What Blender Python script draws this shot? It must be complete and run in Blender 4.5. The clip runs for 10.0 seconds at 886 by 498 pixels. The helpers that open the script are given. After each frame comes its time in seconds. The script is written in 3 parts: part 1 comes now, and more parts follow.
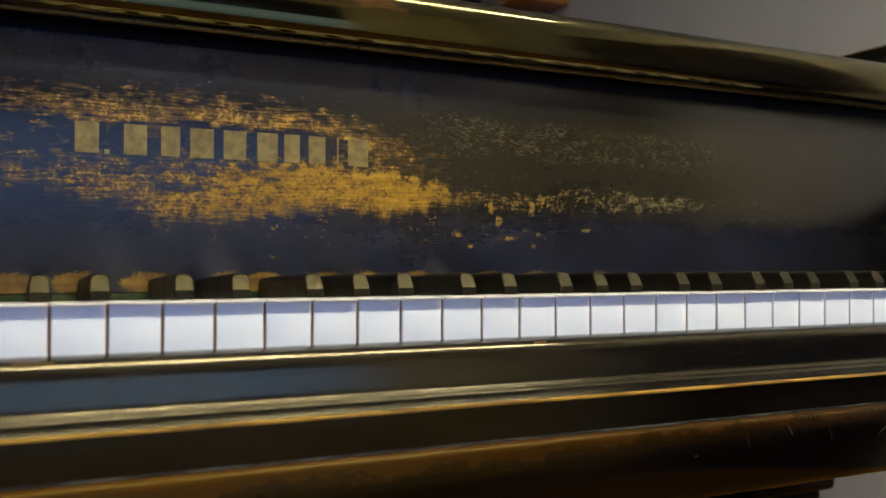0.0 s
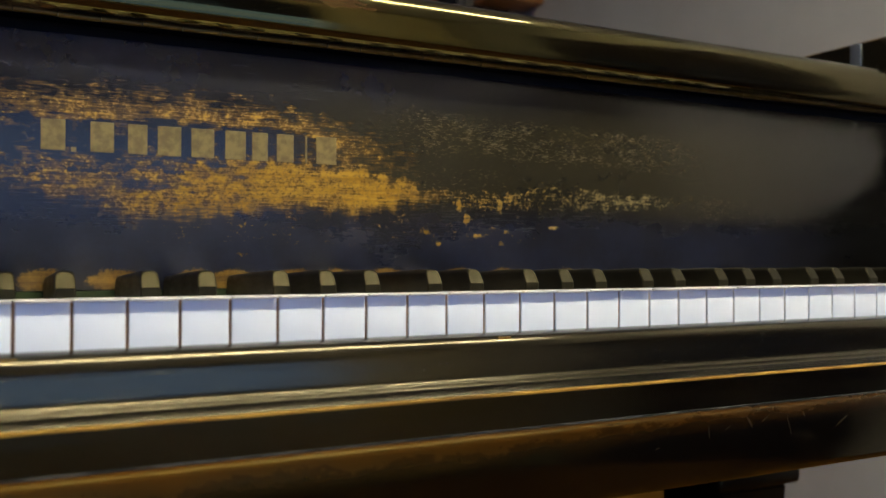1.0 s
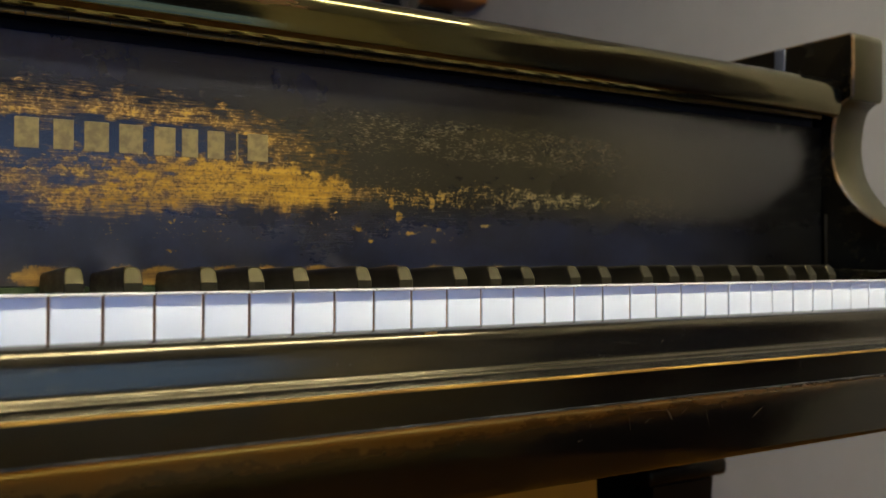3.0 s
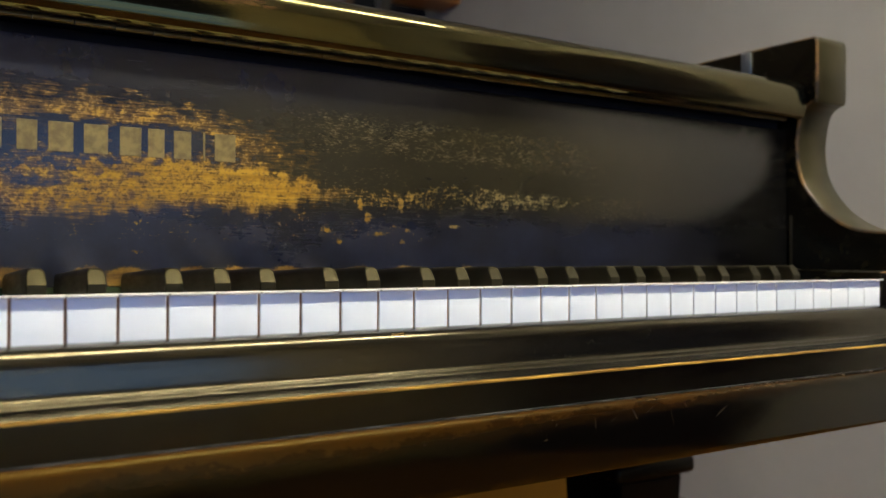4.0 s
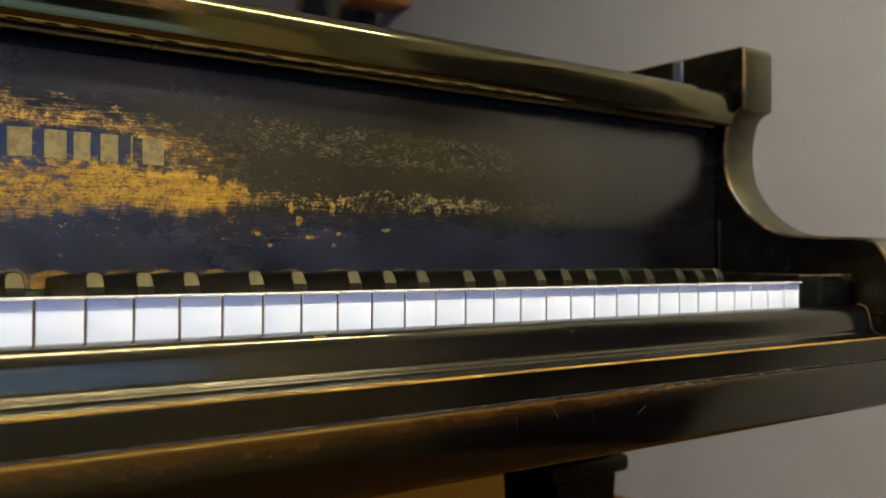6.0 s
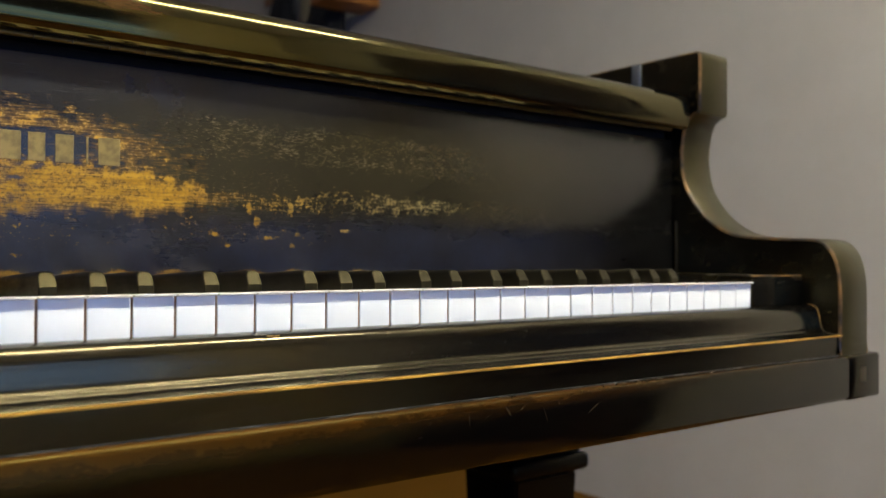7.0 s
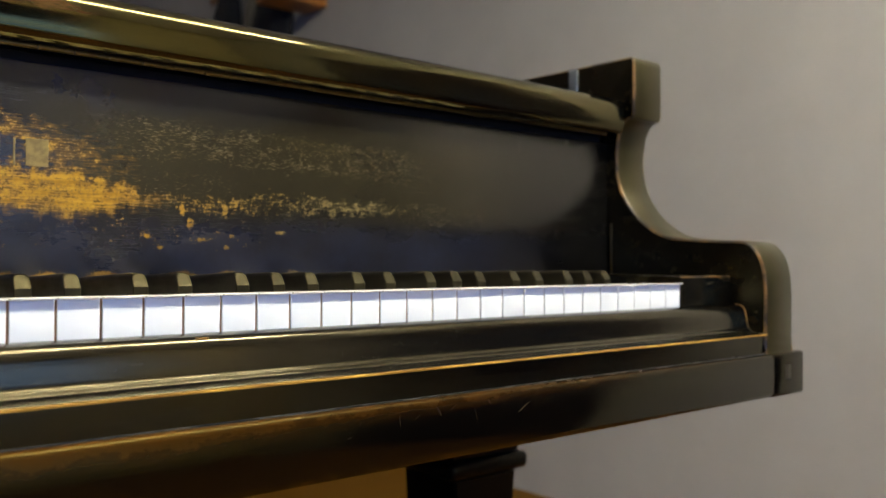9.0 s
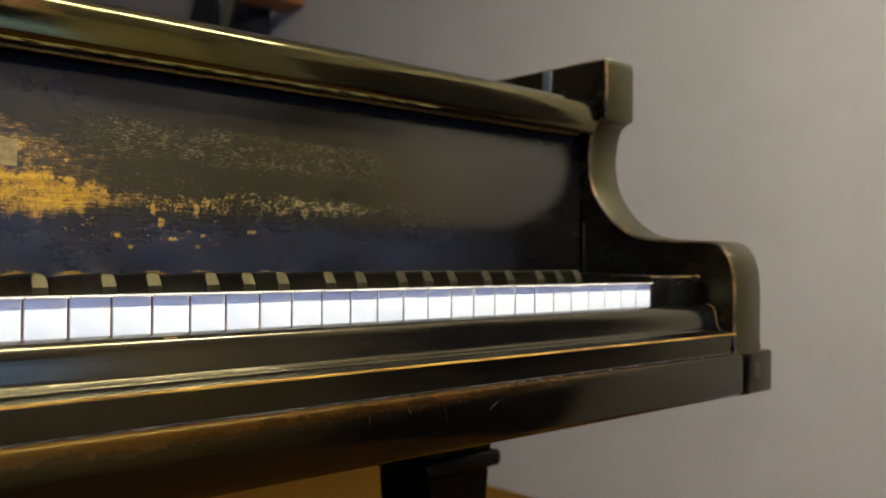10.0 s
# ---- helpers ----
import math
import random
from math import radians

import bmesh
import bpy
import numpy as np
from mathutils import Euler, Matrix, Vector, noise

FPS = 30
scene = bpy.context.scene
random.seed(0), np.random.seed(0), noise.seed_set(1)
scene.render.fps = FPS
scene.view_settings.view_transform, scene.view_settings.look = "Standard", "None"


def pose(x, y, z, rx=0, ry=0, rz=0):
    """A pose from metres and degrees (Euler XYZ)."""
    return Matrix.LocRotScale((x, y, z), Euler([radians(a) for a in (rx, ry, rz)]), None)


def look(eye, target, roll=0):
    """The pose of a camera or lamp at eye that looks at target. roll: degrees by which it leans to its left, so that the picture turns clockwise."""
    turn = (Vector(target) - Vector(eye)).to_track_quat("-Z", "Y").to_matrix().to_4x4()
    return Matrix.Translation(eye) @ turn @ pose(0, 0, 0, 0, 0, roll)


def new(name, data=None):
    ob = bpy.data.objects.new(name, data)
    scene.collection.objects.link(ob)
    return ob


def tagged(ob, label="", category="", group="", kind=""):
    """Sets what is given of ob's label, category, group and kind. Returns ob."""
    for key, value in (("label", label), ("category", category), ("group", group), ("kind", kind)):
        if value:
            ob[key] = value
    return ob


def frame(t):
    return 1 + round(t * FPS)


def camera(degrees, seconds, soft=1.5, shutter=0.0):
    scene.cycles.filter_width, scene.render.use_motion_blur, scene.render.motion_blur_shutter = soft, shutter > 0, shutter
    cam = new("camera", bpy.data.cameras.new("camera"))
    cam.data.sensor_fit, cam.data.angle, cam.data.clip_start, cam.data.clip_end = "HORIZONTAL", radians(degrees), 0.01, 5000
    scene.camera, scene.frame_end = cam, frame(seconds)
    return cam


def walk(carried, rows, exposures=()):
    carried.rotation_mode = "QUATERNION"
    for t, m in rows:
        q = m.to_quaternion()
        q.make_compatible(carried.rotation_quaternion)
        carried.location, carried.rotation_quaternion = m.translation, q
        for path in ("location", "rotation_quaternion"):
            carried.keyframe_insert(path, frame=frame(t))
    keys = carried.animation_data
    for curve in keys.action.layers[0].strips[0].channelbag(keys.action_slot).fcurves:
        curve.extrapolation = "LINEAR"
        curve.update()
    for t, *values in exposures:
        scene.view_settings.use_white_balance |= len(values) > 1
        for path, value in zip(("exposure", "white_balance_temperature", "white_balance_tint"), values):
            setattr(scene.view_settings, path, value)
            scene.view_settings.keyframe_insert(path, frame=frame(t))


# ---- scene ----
cam = camera(53.8, 10.0, soft=1.5)
PATH = [
    (0, (-0.739, -0.413, 0.751), (0.128, 1.389, 0.774), 0.2),
    (0.5, (-0.741, -0.416, 0.752), (0.157, 1.372, 0.769), 0.2),
    (1, (-0.736, -0.421, 0.75), (0.179, 1.358, 0.77), 0.1),
    (1.5, (-0.735, -0.425, 0.751), (0.209, 1.339, 0.769), 0.2),
    (2, (-0.735, -0.425, 0.751), (0.237, 1.322, 0.768), 0.2),
    (2.5, (-0.733, -0.429, 0.749), (0.265, 1.304, 0.767), 0.2),
    (4, (-0.728, -0.436, 0.75), (0.346, 1.251, 0.766), 0.2),
    (4.5, (-0.727, -0.44, 0.751), (0.371, 1.231, 0.77), 0.2),
    (5, (-0.724, -0.444, 0.751), (0.397, 1.213, 0.771), 0.2),
    (5.5, (-0.721, -0.448, 0.751), (0.42, 1.195, 0.772), 0.2),
    (7, (-0.714, -0.467, 0.751), (0.5, 1.122, 0.774), 0.3),
    (7.5, (-0.713, -0.471, 0.751), (0.533, 1.093, 0.777), 0.2),
    (8, (-0.712, -0.473, 0.751), (0.558, 1.072, 0.778), 0.2),
    (8.5, (-0.711, -0.477, 0.751), (0.576, 1.054, 0.775), 0.3),
    (9, (-0.709, -0.481, 0.752), (0.593, 1.036, 0.777), 0.3),
    (9.5, (-0.707, -0.484, 0.753), (0.612, 1.019, 0.775), 0.3),
    (10, (-0.707, -0.488, 0.753), (0.631, 0.998, 0.775), 0.4),
]
walk(cam, [(t, look(eye, target, roll)) for t, eye, target, roll in PATH],
     exposures=[(0.0, -0.24), (2.5, -0.19), (5.5, 0.04), (8.0, 0.17), (10.0, 0.25)])
# shallow focus of the lens
cam.data.dof.use_dof = True
cam.data.dof.focus_distance = 0.57
cam.data.dof.aperture_fstop = 8.0

# ---- world and light ----
world = bpy.data.worlds.new("sky")
scene.world = world
world.use_nodes = True
wn = world.node_tree.nodes
sky = wn.new("ShaderNodeTexSky")
sky.sky_type = "NISHITA"
sky.sun_disc = False
sky.sun_elevation, sky.sun_rotation = radians(28), radians(60)
world.node_tree.links.new(sky.outputs[0], wn["Background"].inputs[0])
wn["Background"].inputs[1].default_value = 0.10

SKYLIGHT = bpy.data.lights.new("window_daylight", "AREA")
SKYLIGHT.shape = "RECTANGLE"
SKYLIGHT.size, SKYLIGHT.size_y = 3.5, 1.52
SKYLIGHT.energy = 33
SKYLIGHT.color = (0.20, 0.38, 1.0)
new("window_daylight", SKYLIGHT).matrix_world = look((-1.12, -3.24, 1.13), (-1.12, 0, 1.13))
LAMP_POWER = 107.0


P = 0.0235                                 # width of a natural key


# ---- materials ----
class Ex:
    """A value in a node tree, with plain arithmetic."""
    def __init__(self, tree, socket):
        self.tree, self.socket = tree, socket

    def op(self, kind, *others):
        n = self.tree.nodes.new("ShaderNodeMath")
        n.operation = kind
        for i, v in enumerate((self, *others)):
            if isinstance(v, Ex):
                self.tree.links.new(v.socket, n.inputs[i])
            else:
                n.inputs[i].default_value = v
        return Ex(self.tree, n.outputs[0])

    def __add__(self, o): return self.op("ADD", o)
    def __sub__(self, o): return self.op("SUBTRACT", o)
    def __mul__(self, o): return self.op("MULTIPLY", o)
    def __truediv__(self, o): return self.op("DIVIDE", o)
    def max(self, o): return self.op("MAXIMUM", o)
    def min(self, o): return self.op("MINIMUM", o)

    def step(self, a, b):
        n = self.tree.nodes.new("ShaderNodeMapRange")
        n.interpolation_type = "SMOOTHSTEP"
        self.tree.links.new(self.socket, n.inputs[0])
        n.inputs[1].default_value, n.inputs[2].default_value = a, b
        return Ex(self.tree, n.outputs[0])


class Mat:
    def __init__(self, name, colour=(0.5, 0.5, 0.5), rough=0.5, metal=0.0, coat=0.0):
        self.m = bpy.data.materials.new(name)
        self.m.use_nodes = True
        self.t = self.m.node_tree
        self.b = self.t.nodes["Principled BSDF"]
        self.b.inputs["Base Color"].default_value = (*colour, 1)
        self.b.inputs["Roughness"].default_value = rough
        self.b.inputs["Metallic"].default_value = metal
        self.b.inputs["Coat Weight"].default_value = coat
        tc = self.t.nodes.new("ShaderNodeTexCoord")
        self.co = tc.outputs["Object"]
        sx = self.t.nodes.new("ShaderNodeSeparateXYZ")
        self.t.links.new(self.co, sx.inputs[0])
        self.x, self.y, self.z = (Ex(self.t, s) for s in sx.outputs)
        self.random = Ex(self.t, self.t.nodes.new("ShaderNodeObjectInfo").outputs["Random"])

    def noise(self, scale, stretch=(1, 1, 1), detail=4, rough=0.55, shift=(0, 0, 0)):
        mp = self.t.nodes.new("ShaderNodeMapping")
        mp.inputs["Scale"].default_value = [scale * s for s in stretch]
        mp.inputs["Location"].default_value = shift
        self.t.links.new(self.co, mp.inputs[0])
        n = self.t.nodes.new("ShaderNodeTexNoise")
        n.inputs["Scale"].default_value, n.inputs["Detail"].default_value, n.inputs["Roughness"].default_value = 1, detail, rough
        self.t.links.new(mp.outputs[0], n.inputs["Vector"])
        return Ex(self.t, n.outputs[0])

    def mix(self, f, a, b):
        n = self.t.nodes.new("ShaderNodeMix")
        n.data_type = "RGBA"
        self.put(f, n.inputs[0])
        for v, s in ((a, n.inputs[6]), (b, n.inputs[7])):
            if isinstance(v, tuple):
                s.default_value = (*v, 1)
            else:
                self.t.links.new(v, s)
        return n.outputs[2]

    def put(self, v, socket):
        if isinstance(v, Ex):
            self.t.links.new(v.socket, socket)
        else:
            socket.default_value = v

    def colour(self, s):
        self.t.links.new(s, self.b.inputs["Base Color"])

    def rough(self, e):
        self.put(e, self.b.inputs["Roughness"])

    def bump(self, e, strength, distance):
        n = self.t.nodes.new("ShaderNodeBump")
        n.inputs["Strength"].default_value, n.inputs["Distance"].default_value = strength, distance
        self.put(e, n.inputs["Height"])
        self.t.links.new(n.outputs[0], self.b.inputs["Normal"])


def gauss(m, x, z, sx, sz):
    """A soft blob of wear round (x, z)."""
    a, b = (m.x - x) / sx, (m.z - z) / sz
    return (a * a + b * b).op("MULTIPLY", -1.0).op("EXPONENT")


BLACK = (0.0013, 0.0011, 0.0011)
OCHRE = (0.42, 0.215, 0.055)


def amber(m, level=0.65, tint=(1.0, 0.86, 0.42)):
    """Aged shellac: its sheen is yellowish."""
    m.b.inputs["Specular IOR Level"].default_value = level
    m.b.inputs["Specular Tint"].default_value = (*tint, 1)


def lacquer(name, rough=0.16, wood=0.0, dull=0.0, tint=(1.0, 0.86, 0.42), grit=0.12):
    """Old black polish: fine scratches, smears, here and there rubbed brown."""
    m = Mat(name, BLACK, rough)
    amber(m, tint=tint)
    smear = m.noise(9, (1, 4, 6), 5)
    fine = m.noise(160, (0.15, 1, 1), 3)
    m.rough((smear.step(0.35, 0.75) * 0.10 + fine.step(0.5, 0.8) * 0.05) + (rough + dull))
    rub = (m.noise(22, (0.5, 2, 2), 6, 0.65) + m.noise(3.5, (1, 1, 3), 3) * 0.7).step(1.02 - wood, 1.16 - wood)
    speck = m.noise(520, (0.5, 1, 1), 4, 0.7).step(0.66, 0.76) * m.noise(14, (1, 2, 2), 4, 0.65).step(0.52, 0.72)
    hair = m.noise(1, (26, 900, 900), 3, 0.6, (3, 1, 2)).step(0.66, 0.74) * m.noise(7, (1, 2, 2), 3, 0.5, (7, 0, 0)).step(0.50, 0.66)
    dots = m.noise(800, (0.5, 1, 1), 3, 0.7).step(0.56, 0.70) * m.noise(26, (0.6, 2, 2), 5, 0.7).step(0.44, 0.66) * grit
    m.colour(m.mix(speck.max(hair * 0.5).max(dots), m.mix(rub, BLACK, (0.075, 0.034, 0.012)), (0.13, 0.115, 0.080)))
    m.bump(fine * 0.4 + m.noise(35, (1, 1, 1), 4), 0.05, 0.0008)
    return m


M_LACQUER = lacquer("black_polish")
M_GLOSS = lacquer("black_gloss", 0.05, tint=(1.0, 0.83, 0.27))
M_GLOSS.b.inputs["Specular IOR Level"].default_value = 0.95
M_SLIP = lacquer("slip_polish", 0.13, -0.08, 0.0, (1.0, 0.84, 0.50), 0.34)
M_SLIP.b.inputs["Specular IOR Level"].default_value = 0.78
_w = M_SLIP.noise(1, (5, 330, 330), 4, 0.6)
M_SLIP.bump(_w * 0.8 + M_SLIP.noise(300, (0.12, 1, 1), 5, 0.7) * 0.4, 0.16, 0.0008)
M_LEG = lacquer("leg_polish", 0.30, -0.05)
M_LEG.b.inputs["Specular IOR Level"].default_value = 0.12
M_DULL = lacquer("dull_black", 0.38)

# keybed rail: black rubbed through to brown along its top and bass side
M_RAIL = Mat("rail_polish", BLACK, 0.25)
amber(M_RAIL, 0.50, (1.0, 0.82, 0.22))
_n = M_RAIL.noise(26, (0.7, 1, 1.6), 10, 0.78)
_rub = (M_RAIL.x * -1.0 - 0.40) + _n * 1.1 + 0.40 + (M_RAIL.z - 0.6508) * 52.0
_edge = (M_RAIL.z * -1.0 + 0.6235).step(0.0, 0.005) * M_RAIL.noise(60, (0.7, 1, 1), 4).step(0.45, 0.62)
_speck = M_RAIL.noise(420, (0.6, 1, 1), 4, 0.7).step(0.60, 0.72) * M_RAIL.noise(20, (0.7, 1, 1.5), 5, 0.7).step(0.50, 0.70) * 0.45
M_RAIL.colour(M_RAIL.mix(_speck, M_RAIL.mix((_rub.step(0.70, 1.85) * 0.55).max(_edge * 0.4), BLACK, (0.110, 0.039, 0.002)), (0.085, 0.066, 0.040)))
M_RAIL.rough(_n.step(0.3, 0.7) * 0.08 + 0.07 + _rub.step(0.3, 1.8) * 0.26)
M_RAIL.put(_rub.step(0.3, 1.9) * -0.28 + 0.43, M_RAIL.b.inputs["Specular IOR Level"])
M_RAIL.bump(M_RAIL.noise(90, (0.4, 1, 1), 5), 0.06, 0.0008)

# fallboard: polish worn to bare wood where fingers and cloths have rubbed
M_FALL = Mat("worn_fallboard", BLACK, 0.3)
f = M_FALL
amber(f, 0.50, (1.0, 0.92, 0.78))
flow = f.noise(1, (60, 1, 680), 5, 0.68)
spots = f.noise(1, (420, 1, 470), 4, 0.62, (3, 0, 1))


def band(a, b, c, d, v):
    """Rises from a to b and falls from c to d."""
    return v.step(a, b) * (v * -1.0).step(-d, -c)


def ramp(v, *pts):
    """A line through (place, value) points."""
    x0, x1 = pts[0][0], pts[-1][0]
    lo, hi = min(p[1] for p in pts), max(p[1] for p in pts)
    n = v.tree.nodes.new("ShaderNodeValToRGB")
    e = n.color_ramp.elements
    for x, w in pts[1:-1]:
        e.new((x - x0) / (x1 - x0))
    for q, (x, w) in zip(e, pts):
        k = (w - lo) / (hi - lo)
        q.color = (k, k, k, 1)
    v.tree.links.new(((v - x0) / (x1 - x0)).socket, n.inputs[0])
    return Ex(v.tree, n.outputs[0]) * (hi - lo) + lo


clump = f.noise(1, (120, 1, 135), 7, 0.66, (9, 0, 4))
streak = f.noise(1, (150, 1, 40), 3, 0.55, (6, 0, 1))
blotch = f.noise(1, (70, 1, 120), 4, 0.6, (4, 0, 8))
dash = f.noise(1, (230, 1, 1500), 3, 0.6, (1, 0, 5))
# the rubbed band under the inlay: dripping lower edge, soft upper edge
bottom = ramp(f.x, (-0.80, 0.798), (-0.751, 0.7942), (-0.727, 0.7885), (-0.683, 0.781), (-0.663, 0.770), (-0.62, 0.7735),
              (-0.575, 0.779), (-0.535, 0.783), (-0.502, 0.780), (-0.475, 0.7865), (-0.445, 0.7905), (-0.415, 0.793))
top = ramp(f.x, (-0.80, 0.815), (-0.727, 0.810), (-0.62, 0.812), (-0.544, 0.8155), (-0.502, 0.8115), (-0.475, 0.8045), (-0.446, 0.7965), (-0.415, 0.795))
rise = f.z - bottom - (streak - 0.5) * 0.024 - (clump - 0.5) * 0.026 - (spots - 0.5) * 0.010
fall_off = top - f.z + (blotch - 0.5) * 0.012 + (clump - 0.5) * 0.016
low = rise.step(-0.0080, 0.0100) * fall_off.step(-0.011, 0.006)
low = low * ramp(f.x, (-0.80, 0.40), (-0.72, 0.46), (-0.66, 0.54), (-0.61, 0.72), (-0.48, 0.92), (-0.45, 0.80), (-0.42, 0.20), (-0.40, 0.0))
hole = blotch.step(0.52, 0.60) * band(0.797, 0.803, 0.811, 0.816, f.z) * band(-0.80, -0.73, -0.63, -0.58, f.x)
low = low * (hole * -0.85 + 1.0)
# the thinner band over the inlay, and past its end
utop = ramp(f.x, (-0.80, 0.857), (-0.70, 0.8600), (-0.584, 0.8590), (-0.544, 0.8535), (-0.511, 0.848), (-0.484, 0.842), (-0.44, 0.832))
ubot = ramp(f.x, (-0.80, 0.838), (-0.70, 0.8345), (-0.60, 0.8365), (-0.545, 0.834), (-0.526, 0.826), (-0.514, 0.808), (-0.44, 0.800))
up = (utop - f.z + (flow - 0.5) * 0.020 + (blotch - 0.5) * 0.012).step(-0.006, 0.018) * (f.z - ubot + (blotch - 0.5) * 0.014 + (flow - 0.5) * 0.006).step(-0.003, 0.004)
up = up * ramp(f.x, (-0.80, 0.20), (-0.745, 0.42), (-0.70, 0.62), (-0.60, 0.66), (-0.54, 0.62), (-0.51, 0.52), (-0.48, 0.30), (-0.44, 0.0))
haze = band(0.800, 0.812, 0.836, 0.848, f.z) * band(-0.82, -0.74, -0.54, -0.50, f.x) * (blotch.step(0.42, 0.66) * 0.42)
# lighter flecks towards the treble
fbot = ramp(f.x, (-0.46, 0.790), (-0.41, 0.786), (-0.36, 0.786), (-0.28, 0.789), (-0.226, 0.790), (-0.17, 0.784), (-0.05, 0.790))
ftop = ramp(f.x, (-0.46, 0.808), (-0.41, 0.801), (-0.37, 0.803), (-0.348, 0.8085), (-0.28, 0.806), (-0.226, 0.803), (-0.17, 0.803), (-0.05, 0.811))
far = (f.z - fbot - (streak - 0.5) * 0.022).step(-0.003, 0.004) * (ftop - f.z + (clump - 0.5) * 0.012).step(-0.004, 0.005)
far = far * ramp(f.x, (-0.47, 0.20), (-0.43, 0.36), (-0.405, 0.52), (-0.37, 0.52), (-0.345, 0.38), (-0.30, 0.54), (-0.24, 0.58), (-0.21, 0.28), (-0.03, 0.0))
dab = gauss(f, -0.442, 0.7603, 0.0034, 0.0026).max(gauss(f, -0.407, 0.7668, 0.0085, 0.0026)).max(gauss(f, -0.589, 0.7520, 0.0052, 0.0016))
dab = dab.max(gauss(f, -0.4245, 0.7900, 0.0034, 0.0070)).max(gauss(f, -0.4185, 0.7780, 0.0028, 0.0060)).max(gauss(f, -0.340, 0.7738, 0.0075, 0.0018))
dab = dab.max(gauss(f, -0.389, 0.7905, 0.0040, 0.0080)).max(gauss(f, -0.388, 0.7610, 0.0035, 0.0022)).max(gauss(f, -0.452, 0.7685, 0.0030, 0.0022)).max(gauss(f, -0.383, 0.7700, 0.0030, 0.0016))
sprinkle = band(0.748, 0.765, 0.780, 0.792, f.z) * band(-0.72, -0.60, -0.40, -0.30, f.x) * 0.22
grain = flow * 0.30 + spots * 0.36 + clump * 0.34
solid = low.max(up * 0.82).max(haze * 0.7).max(far).max(dab * 0.95).max(sprinkle)
wear = (solid * 0.92 + (grain - 0.5) * 4.4).step(0.42, 0.92) * solid.step(0.03, 0.16)
faint = band(0.818, 0.832, 0.852, 0.868, f.z + (f.x + 0.45) * 0.02) * band(-0.53, -0.45, -0.27, -0.06, f.x) * (blotch * 0.9 + 0.05)
ghost = band(0.776, 0.788, 0.799, 0.812, f.z) * band(-0.26, -0.19, -0.14, -0.04, f.x) * 0.40
mid = band(0.795, 0.803, 0.815, 0.830, f.z) * band(-0.52, -0.47, -0.40, -0.34, f.x) * 0.36
scuff = (faint.max(ghost).max(mid) + (dash * 0.80 + clump * 0.20 - 0.5) * 3.2).step(0.54, 0.90) * faint.max(ghost).max(mid).step(0.02, 0.12)
# rubbed ovals behind the sharps
oval = gauss(f, -0.745, 0.7352, 0.016, 0.0070)
for x, w in ((-0.710, 0.013), (-0.668, 0.015), (-0.620, 0.010), (-0.595, 0.013), (-0.551, 0.012), (-0.523, 0.010), (-0.485, 0.014), (-0.424, 0.013), (-0.386, 0.012), (-0.326, 0.009)):
    oval = oval.max(gauss(f, x, 0.7352, w * 1.15, 0.0074))
oval = (oval + (spots - 0.5) * 0.5 + (clump - 0.5) * 0.4).step(0.30, 0.52)
bare = f.mix((f.noise(1, (14, 1, 300), 5) * 0.5 + clump * 0.3 + spots * 0.2).step(0.36, 0.64), (0.18, 0.084, 0.005), (0.52, 0.285, 0.030))
cloud = f.noise(9, (1, 1, 2), 7, 0.68)
c00 = f.mix(cloud.step(0.35, 0.75), BLACK, (0.0060, 0.0056, 0.0050))
# blue window light on the low and upper-left polish, painted into the colour
window_sheen = ((f.z * -1.0).step(-0.800, -0.762) * band(-1.2, -0.9, -0.22, 0.05, f.x)).max(f.z.step(0.838, 0.872) * band(-1.2, -0.95, -0.52, -0.28, f.x) * 0.8) * (f.noise(22, (1, 1, 1), 8, 0.72).step(0.25, 0.75) * 0.8 + 0.2)
c0 = f.mix(window_sheen, c00, (0.015, 0.018, 0.036))
# cloudy polish round the rubbed parts, the room's olive reflection painted into it
sheen_veil = band(0.770, 0.800, 0.845, 0.880, f.z) * band(-0.62, -0.46, -0.20, 0.02, f.x) * (cloud * 0.9 + 0.30)
c1 = f.mix(sheen_veil, c0, (0.026, 0.021, 0.010))
c2 = f.mix(scuff * 0.36, c1, (0.17, 0.125, 0.058))
film = low.max(up).max(haze)
thin = (film + (flow - 0.5) * 1.5 + (clump - 0.5) * 1.6).step(0.16, 1.0) * film.step(0.02, 0.2) * 0.70
c3 = f.mix(thin, c2, (0.24, 0.125, 0.018))
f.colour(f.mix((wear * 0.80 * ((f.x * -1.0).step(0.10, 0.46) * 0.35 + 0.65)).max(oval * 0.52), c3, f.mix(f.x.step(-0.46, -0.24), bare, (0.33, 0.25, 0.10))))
f.rough((wear * 0.26 + 0.15) + f.noise(16, (1, 1, 1.6), 7, 0.68).step(0.25, 0.8) * 0.13 + f.noise(1, (40, 1, 1600), 3).step(0.5, 0.75) * 0.05 + scuff * 0.1 + (f.z * -1.0).step(-0.800, -0.755) * 0.11)
f.put(wear * -0.38 + 0.52, f.b.inputs["Specular IOR Level"])
f.bump(wear * -1.0 + f.noise(1, (60, 1, 500), 3) * 0.2, 0.2, 0.0004)

